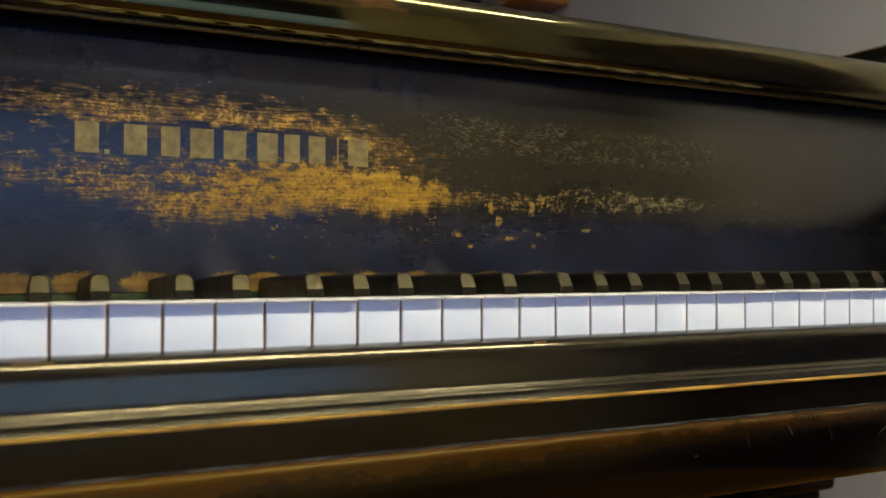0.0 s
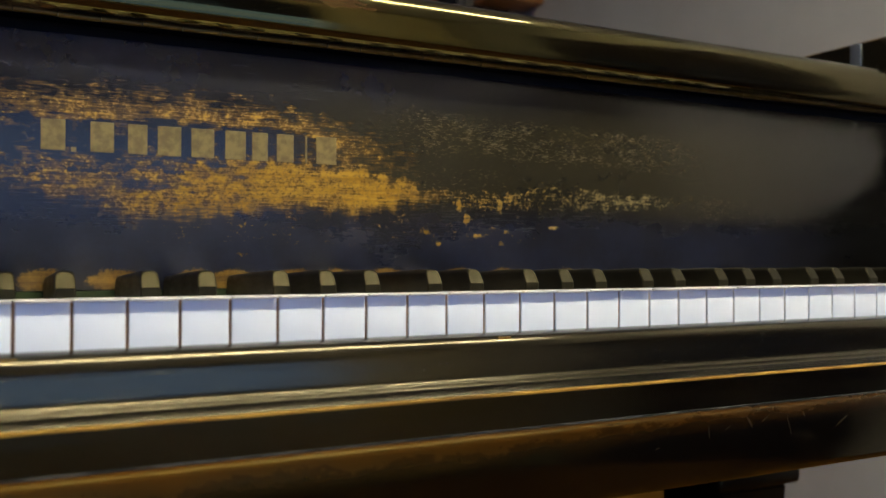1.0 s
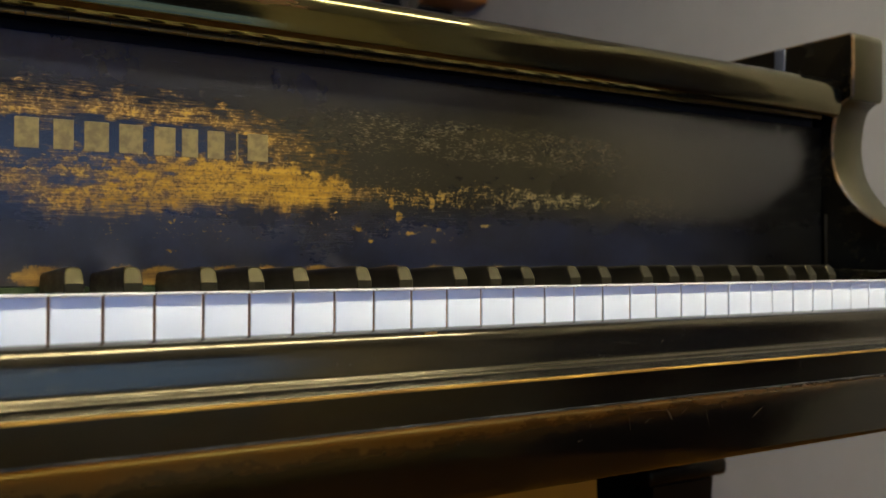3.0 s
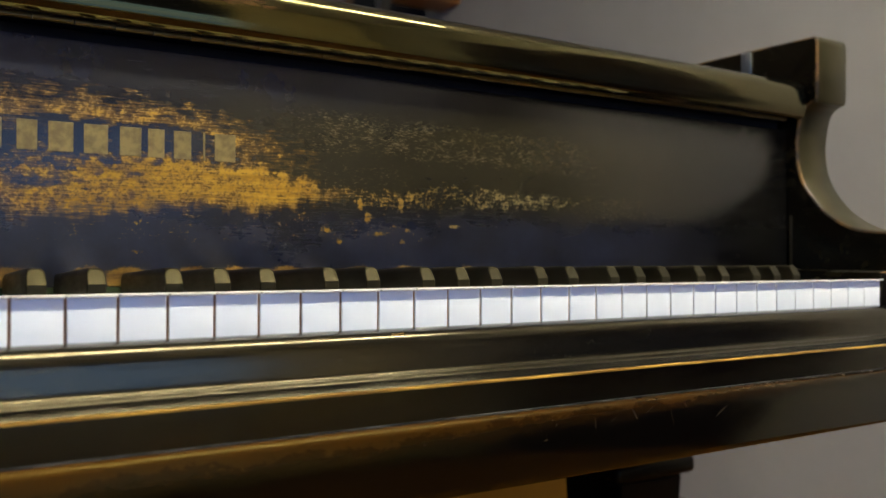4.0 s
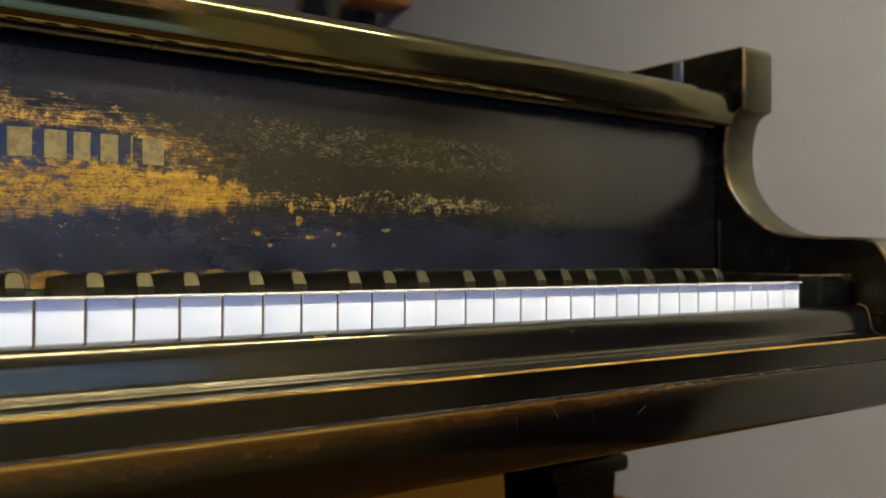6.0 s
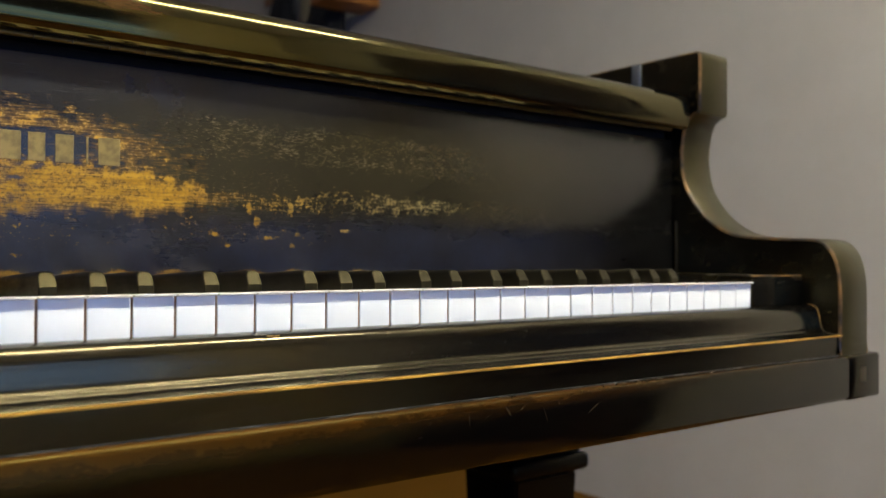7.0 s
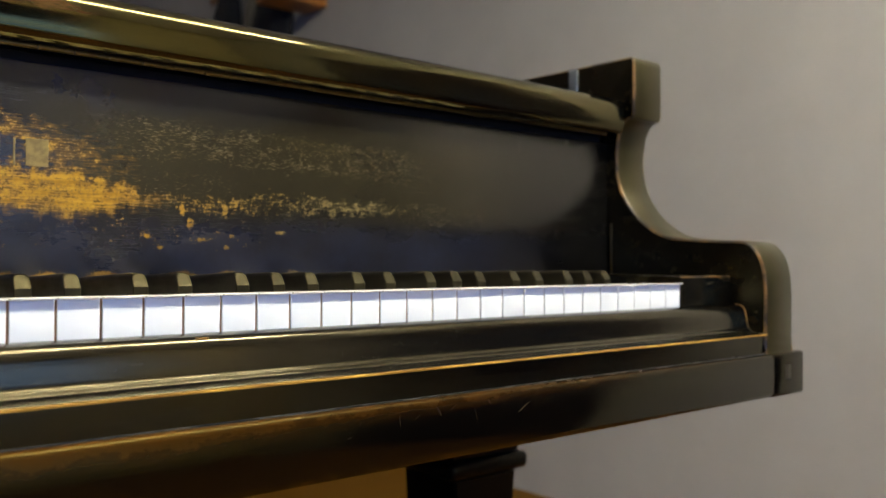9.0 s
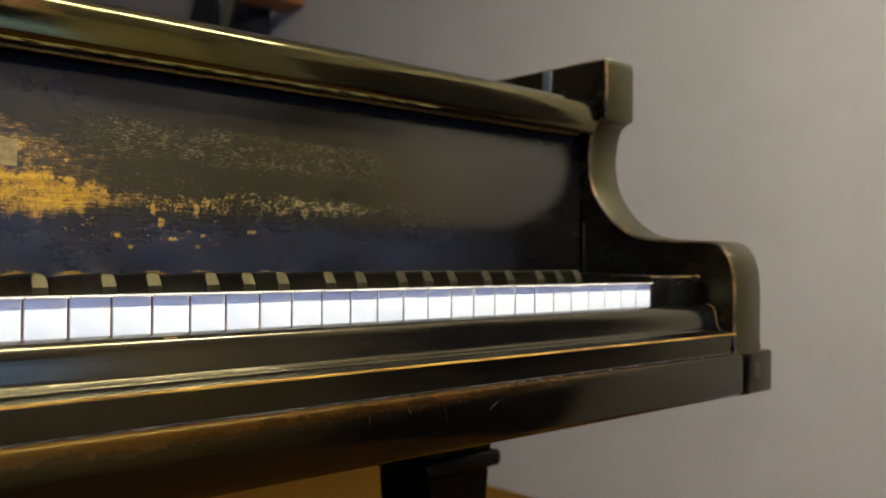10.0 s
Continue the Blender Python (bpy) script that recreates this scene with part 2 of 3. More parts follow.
M_RAW = Mat("raw_wood_edge", OCHRE, 0.55)
M_RAW.colour(M_RAW.mix(M_RAW.noise(1, (30, 200, 200), 5).step(0.35, 0.7), (0.24, 0.115, 0.012), (0.56, 0.32, 0.045)))
M_IVORY = Mat("ivory", (0.80, 0.77, 0.70), 0.22)
M_IVORY.colour(M_IVORY.mix((M_IVORY.noise(120, (1, 0.2, 1), 3) * 0.6 + M_IVORY.random * 0.5), (0.82, 0.79, 0.73), (0.76, 0.72, 0.63)))
M_IVORY.b.inputs["Subsurface Weight"].default_value = 0.0
M_FRONT = Mat("key_front", (0.82, 0.82, 0.81), 0.28)
M_FRONT.colour(M_FRONT.mix((M_FRONT.noise(90, (1, 1, 1), 4) * 0.5 + M_FRONT.random * 0.5), (0.90, 0.93, 0.95), (0.87, 0.90, 0.92)))
M_KEYWOOD = Mat("key_wood", (0.16, 0.08, 0.035), 0.7)
M_KEYWOOD.colour(M_KEYWOOD.mix(M_KEYWOOD.noise(60, (1, 0.1, 1), 4), (0.36, 0.20, 0.09), (0.24, 0.12, 0.05)))
M_EBONY = Mat("ebony", (0.006, 0.005, 0.004), 0.34)
amber(M_EBONY, 0.26)
M_EBONY.b.inputs["Specular Tint"].default_value = (1.0, 0.84, 0.38, 1)
M_EBONY.bump(M_EBONY.noise(420, (1, 0.15, 1), 4), 0.25, 0.0003)
M_EBONY.rough(M_EBONY.noise(300, (1, 0.2, 1), 3) * 0.3 + 0.28)
M_BRASS = Mat("aged_brass", (0.36, 0.25, 0.09), 0.32, 1.0)
M_BRASS.colour(M_BRASS.mix(M_BRASS.noise(70, (1, 1, 1), 4), (0.15, 0.10, 0.034), (0.02, 0.014, 0.006)))
M_INLAY = Mat("inlay_brass", (0.46, 0.36, 0.16), 0.5, 0.35)
M_INLAY.colour(M_INLAY.mix(M_INLAY.noise(200, (1, 1, 1), 4).step(0.35, 0.7), (0.25, 0.178, 0.052), (0.15, 0.102, 0.030)))
M_FELT = Mat("green_felt", (0.018, 0.030, 0.006), 0.95)
# near-black for the hinge leaf: the shade of its recess is in the colour
M_RECESS = Mat("black_felt", (0.002, 0.002, 0.002), 0.95)
M_STEEL = Mat("satin_steel", (0.45, 0.50, 0.58), 0.35, 0.9)
M_DUST = Mat("dust_line", (0.16, 0.15, 0.14), 0.8)
M_DUST.colour(M_DUST.mix(M_DUST.noise(130, (0.5, 1, 1), 4).step(0.45, 0.62), (0.003, 0.003, 0.003), (0.050, 0.047, 0.043)))
M_WALL = Mat("plaster", (0.62, 0.60, 0.58), 0.9)
M_WALL.colour(M_WALL.mix(M_WALL.noise(2.6, (1, 1, 1), 7, 0.65).step(0.3, 0.75), (0.490, 0.470, 0.452), (0.445, 0.424, 0.404)))
M_WALL.bump(M_WALL.noise(60, (1, 1, 1), 5), 0.15, 0.002)
M_CREAM = Mat("cream_plaster", (0.76, 0.70, 0.58), 0.9)
M_CREAM.colour(M_CREAM.mix(M_CREAM.noise(2.2, (1, 1, 1), 6, 0.65).step(0.3, 0.75), (0.80, 0.74, 0.61), (0.72, 0.66, 0.54)))
M_CREAM.bump(M_CREAM.noise(60, (1, 1, 1), 5), 0.15, 0.002)
M_CEIL = Mat("ceiling_paint", (0.72, 0.70, 0.66), 0.9)
M_CEIL.colour(M_CEIL.mix(M_CEIL.noise(3, (1, 1, 1), 5), (0.82, 0.79, 0.73), (0.77, 0.74, 0.68)))
M_FLOOR = Mat("oak_floor", (0.35, 0.17, 0.05), 0.75)
M_FLOOR.b.inputs["Specular IOR Level"].default_value = 0.06
M_FLOOR.colour(M_FLOOR.mix(M_FLOOR.noise(1, (2.2, 60, 1), 6, 0.6), (0.17, 0.080, 0.008), (0.10, 0.042, 0.004)))
M_RACK = Mat("oiled_wood", (0.42, 0.17, 0.035), 0.4)
M_RACK.colour(M_RACK.mix(M_RACK.noise(1, (40, 3, 40), 5), (0.50, 0.21, 0.045), (0.30, 0.11, 0.02)))
M_CLOTH = Mat("dark_cloth", (0.012, 0.014, 0.024), 0.95)
M_CLOTH.colour(M_CLOTH.mix(M_CLOTH.noise(14, (1, 1, 1), 5), (0.003, 0.003, 0.005), (0.007, 0.008, 0.014)))
M_CLOTH.bump(M_CLOTH.noise(40, (1, 1, 0.3), 4), 0.4, 0.01)
M_STRAP = Mat("grey_cloth", (0.20, 0.18, 0.14), 0.95)
M_FRAME = Mat("window_paint", (0.75, 0.74, 0.72), 0.45)
M_PLUG = Mat("worn_plug", (0.024, 0.018, 0.009), 0.4)
M_SCRATCH = Mat("scratched_polish", (0.022, 0.014, 0.006), 0.6)
M_SCRATCH.b.inputs["Specular IOR Level"].default_value = 0.1
M_DOOR = Mat("dark_door", (0.02, 0.012, 0.007), 0.45)
M_DOOR.colour(M_DOOR.mix(M_DOOR.noise(1, (60, 60, 3), 5), (0.026, 0.015, 0.008), (0.012, 0.007, 0.004)))
M_GLASS = Mat("window_glass", (1, 1, 1), 0.02)
M_GLASS.b.inputs["Transmission Weight"].default_value = 1.0
M_LAMP = Mat("lamp_diffuser", (0.8, 0.8, 0.8), 0.5)
M_LAMP.b.inputs["Emission Color"].default_value = (1.0, 0.955, 0.76, 1)
M_LAMP.b.inputs["Emission Strength"].default_value = LAMP_POWER



# ---- mesh helpers ----
def part(name, bm, mat, parent=None, label="", smooth=True):
    me = bpy.data.meshes.new(name)
    bmesh.ops.recalc_face_normals(bm, faces=bm.faces[:])
    bm.to_mesh(me)
    bm.free()
    me.materials.append(mat.m)
    ob = new(name, me)
    if smooth:
        for p in me.polygons:
            p.use_smooth = True
        me.set_sharp_from_angle(angle=radians(38))
    ob.parent = parent
    if label:
        tagged(ob, label)
    return ob


def box(x0, x1, y0, y1, z0, z1, bevel=0.0, seg=2, bm=None):
    bm = bm or bmesh.new()
    r = bmesh.ops.create_cube(bm, size=1)
    for v in r["verts"]:
        v.co = Vector((x0 if v.co.x < 0 else x1, y0 if v.co.y < 0 else y1, z0 if v.co.z < 0 else z1))
    if bevel:
        edges = list({e for v in r["verts"] for e in v.link_edges})
        bmesh.ops.bevel(bm, geom=edges, offset=bevel, segments=seg, affect="EDGES", profile=0.5)
    return bm


def sweep(profile, x0, x1, n=1, wobble=0.0, bm=None):
    """A closed (y, z) outline drawn out along x."""
    bm = bm or bmesh.new()
    rings = []
    for i in range(n + 1):
        x = x0 + (x1 - x0) * i / n
        d = wobble * (noise.noise((x * 6, 0, 3)) if wobble else 0)
        rings.append([bm.verts.new((x, y, z + d)) for y, z in profile])
    k = len(profile)
    for a, b in zip(rings, rings[1:]):
        for j in range(k):
            bm.faces.new((a[j], a[(j + 1) % k], b[(j + 1) % k], b[j]))
    bm.faces.new(rings[0])
    bm.faces.new(rings[-1][::-1])
    return bm


def bend(points, n=10):
    """Catmull-Rom through (a, b) points."""
    p = [Vector((*q, 0)) for q in points]
    p = [2 * p[0] - p[1]] + p + [2 * p[-1] - p[-2]]
    out = []
    for i in range(1, len(p) - 2):
        for s in range(n):
            t = s / n
            a, b, c, d = p[i - 1:i + 3]
            q = 0.5 * (2 * b + (c - a) * t + (2 * a - 5 * b + 4 * c - d) * t * t + (3 * b - a - 3 * c + d) * t ** 3)
            out.append((q.x, q.y))
    out.append((p[-2].x, p[-2].y))
    return out


def empty(name, label, category, group="", kind="", at=(0, 0, 0)):
    ob = new(name)
    ob.location = at
    return tagged(ob, label, category, group, kind)


# ---- the room ----
XW, XE, YS, YN, ZC = -5.4, 1.36, -3.3, 5.6, 2.75
tagged(part("floor", box(XW, XE, YS, YN, -0.1, 0.0), M_FLOOR), "warm orange-brown oiled wooden floor", "floor", kind="structure")
tagged(part("ceiling", box(XW, XE, YS, YN, ZC, ZC + 0.1), M_CEIL), "pale matt painted ceiling", "ceiling", kind="structure")
tagged(part("wall_east", box(XE, XE + 0.15, YS - 0.15, YN + 0.15, -0.1, ZC + 0.1), M_WALL), "off-white plastered wall with faint stains", "wall", kind="structure")
tagged(part("wall_west", box(XW - 0.15, XW, YS - 0.15, YN + 0.15, -0.1, ZC + 0.1), M_WALL), "off-white plastered wall", "wall", kind="structure")
tagged(part("wall_north", box(XW, XE, YN, YN + 0.15, -0.1, ZC + 0.1), M_WALL), "off-white plastered wall", "wall", kind="structure")
WX0, WX1, WZ0, WZ1 = -2.90, 0.66, 0.32, 1.95
bm = bmesh.new()
for a in ((XW, WX0, -0.1, ZC + 0.1), (WX1, XE, -0.1, ZC + 0.1), (WX0, WX1, -0.1, WZ0), (WX0, WX1, WZ1, ZC + 0.1)):
    box(a[0], a[1], YS - 0.15, YS, a[2], a[3], bm=bm)
tagged(part("wall_south", bm, M_CREAM), "cream plastered wall with a window opening", "wall", kind="structure")
win = empty("window_1", "white-painted wooden window with two panes", "window", kind="structure", at=(-1.12, YS, WZ0))


def sub(ob, parent):
    ob.parent = parent
    ob.matrix_parent_inverse = parent.matrix_world.inverted() if parent.parent is None else Matrix.Identity(4)
    return ob


def hung(ob, parent):
    ob.parent = parent
    ob.matrix_parent_inverse = Matrix.Translation(parent.location).inverted()
    return ob


bm = bmesh.new()
for a in ((WX0, WX0 + 0.06, WZ0, WZ1), (WX1 - 0.06, WX1, WZ0, WZ1), (WX0 + 0.06, WX1 - 0.06, WZ0, WZ0 + 0.06),
          (WX0 + 0.06, WX1 - 0.06, WZ1 - 0.06, WZ1), (-1.15, -1.09, WZ0 + 0.06, WZ1 - 0.06)):
    box(a[0], a[1], YS - 0.11, YS - 0.05, a[2], a[3], 0.004, bm=bm)
hung(part("window_frame", bm, M_FRAME), win)
for a, b in ((WX0 + 0.06, -1.15), (-1.09, WX1 - 0.06)):
    g = hung(part("pane", box(a, b, YS - 0.083, YS - 0.079, WZ0 + 0.06, WZ1 - 0.06), M_GLASS), win)
    g.visible_shadow = False
hung(part("window_sill", box(WX0 - 0.03, WX1 + 0.03, YS - 0.05, YS + 0.10, WZ0 - 0.03, WZ0 - 0.003, 0.006), M_FRAME), win)
# unseen blind, added so that the polish mirrors something dark above the window
blind = empty("roller_blind", "unseen dark blue cloth blind added to darken reflections above the window", "blind", at=((WX0 + WX1) / 2, YS, 2.36))
bm = bmesh.new()
bmesh.ops.create_cone(bm, cap_ends=True, segments=20, radius1=0.035, radius2=0.035, depth=WX1 - WX0)
bmesh.ops.transform(bm, matrix=Matrix.Translation(((WX0 + WX1) / 2, YS + 0.045, 2.36)) @ Matrix.Rotation(radians(90), 4, "Y"), verts=bm.verts[:])
hung(part("roller", bm, M_CLOTH), blind)
hung(part("cloth", box(WX0, WX1, YS + 0.026, YS + 0.030, 1.93, 2.34), M_CLOTH), blind)
hung(part("hem_bar", box(WX0, WX1, YS + 0.020, YS + 0.036, 1.905, 1.9295, 0.005), M_CLOTH), blind)
tagged(part("ground", box(-60, 60, -90, YS - 0.4, -0.6, -0.5), M_DULL), "dark ground outside the window", "ground", kind="structure")

door = empty("door_1", "dark-stained double door, closed", "door", kind="structure", at=(XE, -1.66, 0))
for a, b in ((-2.35, -1.662), (-1.658, -0.97)):
    leaf = hung(part("door_leaf", box(XE - 0.045, XE - 0.003, a, b, 0.004, 2.05, 0.003), M_DOOR), door)
    for z0, z1 in ((0.18, 0.92), (1.06, 1.92)):
        o = part("panel", box(XE - 0.054, XE - 0.0452, a + 0.11, b - 0.11, z0, z1, 0.006), M_DOOR)
        sub(o, leaf)
hung(part("door_handle", box(XE - 0.10, XE - 0.046, -1.715, -1.70, 1.02, 1.04, 0.005), M_BRASS), door)

# long warm ceiling lamp over the keyboard
LX0, LX1, LY, LZ = -0.9, 0.84, -1.00, 2.56


def strip_lamp(x0, x1, y, glow):
    lamp = empty("ceiling_lamp", "long warm-white ceiling lamp with a satin diffuser", "lamp", at=((x0 + x1) / 2, y, ZC))
    hung(part("housing", box(x0 - 0.01, x1 + 0.01, y - 0.045, y + 0.045, LZ + 0.051, LZ + 0.080, 0.006), M_FRAME), lamp)
    hung(part("diffuser", box(x0, x1, y - 0.06, y + 0.06, LZ, LZ + 0.050, 0.012, 3), glow), lamp)
    for x in (x0 + 0.4, x1 - 0.2):
        hung(part("hanger", box(x - 0.004, x + 0.004, y - 0.004, y + 0.004, LZ + 0.080, ZC), M_STEEL), lamp)


strip_lamp(LX0, LX1, LY, M_LAMP)

# ---- coat rack on the wall ----
shelf = empty("wall_shelf", "short orange-brown wooden shelf fixed on the wall", "shelf", at=(XE, 2.78, 1.84))
hung(part("board", box(1.10, XE - 0.002, 2.70, 2.865, 1.840, 1.866, 0.008), M_RACK), shelf)
hung(part("backboard", box(XE - 0.02, XE, 2.71, 2.855, 1.867, 2.02, 0.004), M_RACK), shelf)
rack = empty("coat_rack", "brown wooden hook rail fixed on the wall", "coat rack", at=(XE, 3.3, 2.12))
hung(part("rail", box(XE - 0.02, XE, 2.90, 3.80, 2.09, 2.17, 0.004), M_RACK), rack)
for y in (3.02, 3.27, 3.50):
    hung(part("hook", box(XE - 0.12, XE - 0.02, y - 0.008, y + 0.008, 2.115, 2.135, 0.004), M_BRASS), rack)


def coat(y, w, z0, z1, mat, label, depth=0.16):
    """Cloth that hangs from a hook, gathered at the top and falling in folds."""
    bm = bmesh.new()
    n, rows = 40, 14
    rings = []
    for r in range(rows + 1):
        s = r / rows
        z = z1 + (z0 - z1) * s
        wide = w * (0.55 + 0.45 * min(1, s * 6)) * 0.5
        deep = depth * (0.35 + 0.65 * min(1, s * 2.5)) * 0.5
        ring = []
        for i in range(n):
            a = 2 * math.pi * i / n
            k = 1 + 0.13 * math.sin(a * 7 + 3 * noise.noise((y, s * 2, 1))) * min(1, s * 2) + 0.1 * noise.noise((math.cos(a), math.sin(a) + y, s * 4))
            ring.append(bm.verts.new((XE - 0.03 - deep + math.cos(a) * deep * k * 0.95, y + math.sin(a) * wide * k, z)))
        rings.append(ring)
    for a, b in zip(rings, rings[1:]):
        for j in range(n):
            bm.faces.new((a[j], a[(j + 1) % n], b[(j + 1) % n], b[j]))
    bm.faces.new(rings[0])
    bm.faces.new(rings[-1][::-1])
    return tagged(part("coat", bm, mat), label, "coat", "coats on the rack")


coat(3.02, 0.29, 0.95, 2.115, M_CLOTH, "dark navy cloth coat hanging from the rail")
coat(3.27, 0.13, 1.05, 2.115, M_STRAP, "grey-beige cloth scarf hanging from the rail", 0.08)
coat(3.50, 0.28, 0.90, 2.115, M_CLOTH, "black cloth coat hanging from the rail")

# ---- the piano ----
NATURALS = 52
XI, XO = 0.092, 0.144                      # treble cheek: inner and outer face
XL = -NATURALS * P                             # bass end of the keys
LI, LO = XL - XI, XL - XO
piano = empty("grand_piano", "old black grand piano with worn polish and open keyboard", "piano", at=(XL / 2, 0.5, 0))


def pp(name, bm, mat, label="", smooth=True, parent=None):
    return hung(part(name, bm, mat, None, label, smooth), piano) if parent is None else sub(part(name, bm, mat, None, label, smooth), parent)


M_EDGE = Mat("worn_edge", OCHRE, 0.4)
M_EDGE.colour(M_EDGE.mix(M_EDGE.noise(45, (1, 1, 1), 5, 0.65).step(0.42, 0.66), (0.012, 0.009, 0.006), (0.20, 0.105, 0.028)))

# keybed with its front rail
pp("keybed", box(LO + 0.034, 0.1100, -0.038, 0.42, 0.6175, 0.6605, 0.0046, 4), M_RAIL, "black front rail rubbed brown along its edges")
for a, b in ((0.1015, 0.164), (LO - 0.02, LO + 0.0428)):
    pp("rail_end", box(a, b, -0.0382, 0.419, 0.6173, 0.66055, 0.0030, 3), M_RAIL)
pp("rail_plug", box(0.124, 0.136, -0.0386, -0.036, 0.634, 0.648, 0.0002), M_PLUG, "small worn wooden plug in the rail")


def scratch(x, z, dx, dz, w):
    """A shallow bright scratch with tapered ends in the rail's polish."""
    bm = bmesh.new()
    n = Vector((-dz, 0, dx)).normalized() * w
    a, b = Vector((x, -0.03808, z)), Vector((x + dx, -0.03808, z + dz))
    mid_a, mid_b = a.lerp(b, 0.35) + n * 0.5, a.lerp(b, 0.7) + n * 0.3
    pts = [a, mid_a + n, mid_b + n, b, mid_b - n, mid_a - n]
    top = [bm.verts.new(p) for p in pts]
    low = [bm.verts.new(p + Vector((0, 0.0006, 0))) for p in pts]
    bm.faces.new(top)
    bm.faces.new(low[::-1])
    for q in range(6):
        bm.faces.new((top[q], top[(q + 1) % 6], low[(q + 1) % 6], low[q]))
    return pp("scratch", bm, M_SCRATCH, "pale scratch in the rail", False)


for a in ((-0.335, 0.6560, 0.0060, -0.0085, 0.0007), (-0.256, 0.6425, 0.0110, 0.0065, 0.0006), (-0.322, 0.6505, 0.0070, 0.0045, 0.0002), (-0.365, 0.6530, 0.0010, -0.0090, 0.0003),
          (-0.300, 0.6520, 0.0040, -0.0120, 0.0002), (-0.352, 0.6480, 0.0050, 0.0030, 0.0002), (-0.287, 0.655, 0.003, -0.004, 0.0003), (-0.405, 0.642, 0.004, 0.001, 0.0004)):
    scratch(*a)
pp("dust_line", box(LI, XI, -0.0346, -0.030, 0.6605, 0.6614), M_DUST, "pale dust in the joint of the rail")
pp("fascia", box(LI, XI, -0.0335, 0.05, 0.6614, 0.6792), M_LACQUER)
slip_line = bend([(-0.0030, 0.7088), (-0.0078, 0.7082), (-0.0118, 0.7060), (-0.0140, 0.7020), (-0.0153, 0.6970), (-0.0161, 0.6920), (-0.0168, 0.6885), (-0.0173, 0.6868),
                  (-0.0180, 0.6856), (-0.0190, 0.6849), (-0.0196, 0.6838), (-0.0203, 0.6828), (-0.0222, 0.6819), (-0.0262, 0.6813), (-0.0320, 0.6810), (-0.0358, 0.6809)], 5)
slip = pp("key_slip", sweep(slip_line + [(-0.0364, 0.6809), (-0.0350, 0.6808), (-0.003, 0.6808)], LI, XI, 40), M_SLIP, "glossy black moulded key slip")
for a, b in ((XI - 0.0022, XI - 0.0002), (LI + 0.0002, LI + 0.0022)):
    grown = [(y - 0.0003, z + 0.0003) for y, z in slip_line]
    pp("slip_end", sweep(grown + [(-0.036, 0.6808), (-0.0033, 0.6808)], a, b), M_EDGE, "bare worn end of the key slip", parent=slip)
for a, b, y in ((-0.4915, -0.4835, -0.0112), (-0.743, -0.727, -0.0105), (-0.5155, -0.5125, -0.0100)):
    pp("chip", box(a, b, y - 0.0008, y + 0.0008, 0.7050, 0.70685, 0.0003), M_RAW, "bare chip in the polish of the slip", parent=slip)
bm = sweep([(-0.0382, 0.6803), (-0.0380, 0.6793), (-0.030, 0.6792), (-0.030, 0.6806), (-0.0374, 0.6807)], LI, XI, 200, 0.0004)
pp("slip_edge", bm, M_RAW, "bare ochre wood edge of the key slip", parent=slip)

# cheeks with their carved fronts
cheek_line = [(0.40, 0.983), (0.128, 0.983), (0.1245, 0.980), (0.1235, 0.975), (0.1235, 0.918), (0.126, 0.913)]
cheek_line += bend([(0.130, 0.9125), (0.140, 0.905), (0.1455, 0.888), (0.1475, 0.862), (0.1410, 0.832), (0.1215, 0.8045), (0.1010, 0.7885), (0.0790, 0.7790), (0.0430, 0.7750), (-0.0030, 0.7732)], 6)
cheek_line += bend([(-0.012, 0.7722), (-0.0205, 0.7680), (-0.0292, 0.7575), (-0.0340, 0.7430), (-0.0360, 0.725), (-0.0362, 0.700), (-0.0362, 0.6606)], 4)
cheek_line += [(0.40, 0.6606)]


def shrink(profile, d):
    """A closed (y, z) outline moved inwards by d."""
    out = []
    area = sum(a[0] * b[1] - b[0] * a[1] for a, b in zip(profile, profile[1:] + profile[:1]))
    side = 1 if area > 0 else -1
    for i, p in enumerate(profile):
        a, b = Vector(profile[i - 1]), Vector(profile[(i + 1) % len(profile)])
        t = (b - a).normalized()
        out.append((p[0] - t.y * d * side, p[1] + t.x * d * side))
    return out


def cheek(x0, x1):
    bm = bmesh.new()
    steps = [(x0, 0.0026), (x0 + 0.0008, 0.0009), (x0 + 0.0026, 0.0), (x1 - 0.0026, 0.0), (x1 - 0.0008, 0.0009), (x1, 0.0026)]
    rings = [[bm.verts.new((x, y, z)) for y, z in shrink(cheek_line, d)] for x, d in steps]
    k = len(cheek_line)
    for n, (a, b) in enumerate(zip(rings, rings[1:])):
        for q in range(k):
            face = bm.faces.new((a[q], a[(q + 1) % k], b[(q + 1) % k], b[q]))
            face.material_index = 2 if n == 2 else 1
    bm.faces.new(rings[0])
    bm.faces.new(rings[-1][::-1])
    return bm


M_CHEEK = lacquer("cheek_polish", 0.20, -0.06)
# the narrow faces of the cheeks: polish gone dull and greyish brown
M_BROW = Mat("dull_brown_polish", (0.03, 0.027, 0.017), 0.4)
amber(M_BROW, 0.6)
M_BROW.colour(M_BROW.mix(M_BROW.noise(40, (1, 1, 1), 6, 0.65).step(0.3, 0.72), (0.013, 0.0108, 0.0040), (0.022, 0.0182, 0.0072)))
M_BROW.rough(M_BROW.noise(25, (1, 1, 1), 5) * 0.2 + 0.26)
M_BROW.bump(M_BROW.noise(220, (1, 1, 0.3), 4), 0.08, 0.0006)
for a, b in ((XI, XO), (LO, LI)):
    o = pp("cheek", cheek(a, b), M_CHEEK, "curved black cheek with bare worn edges")
    o.data.materials.append(M_EDGE.m)
    o.data.materials.append(M_BROW.m)

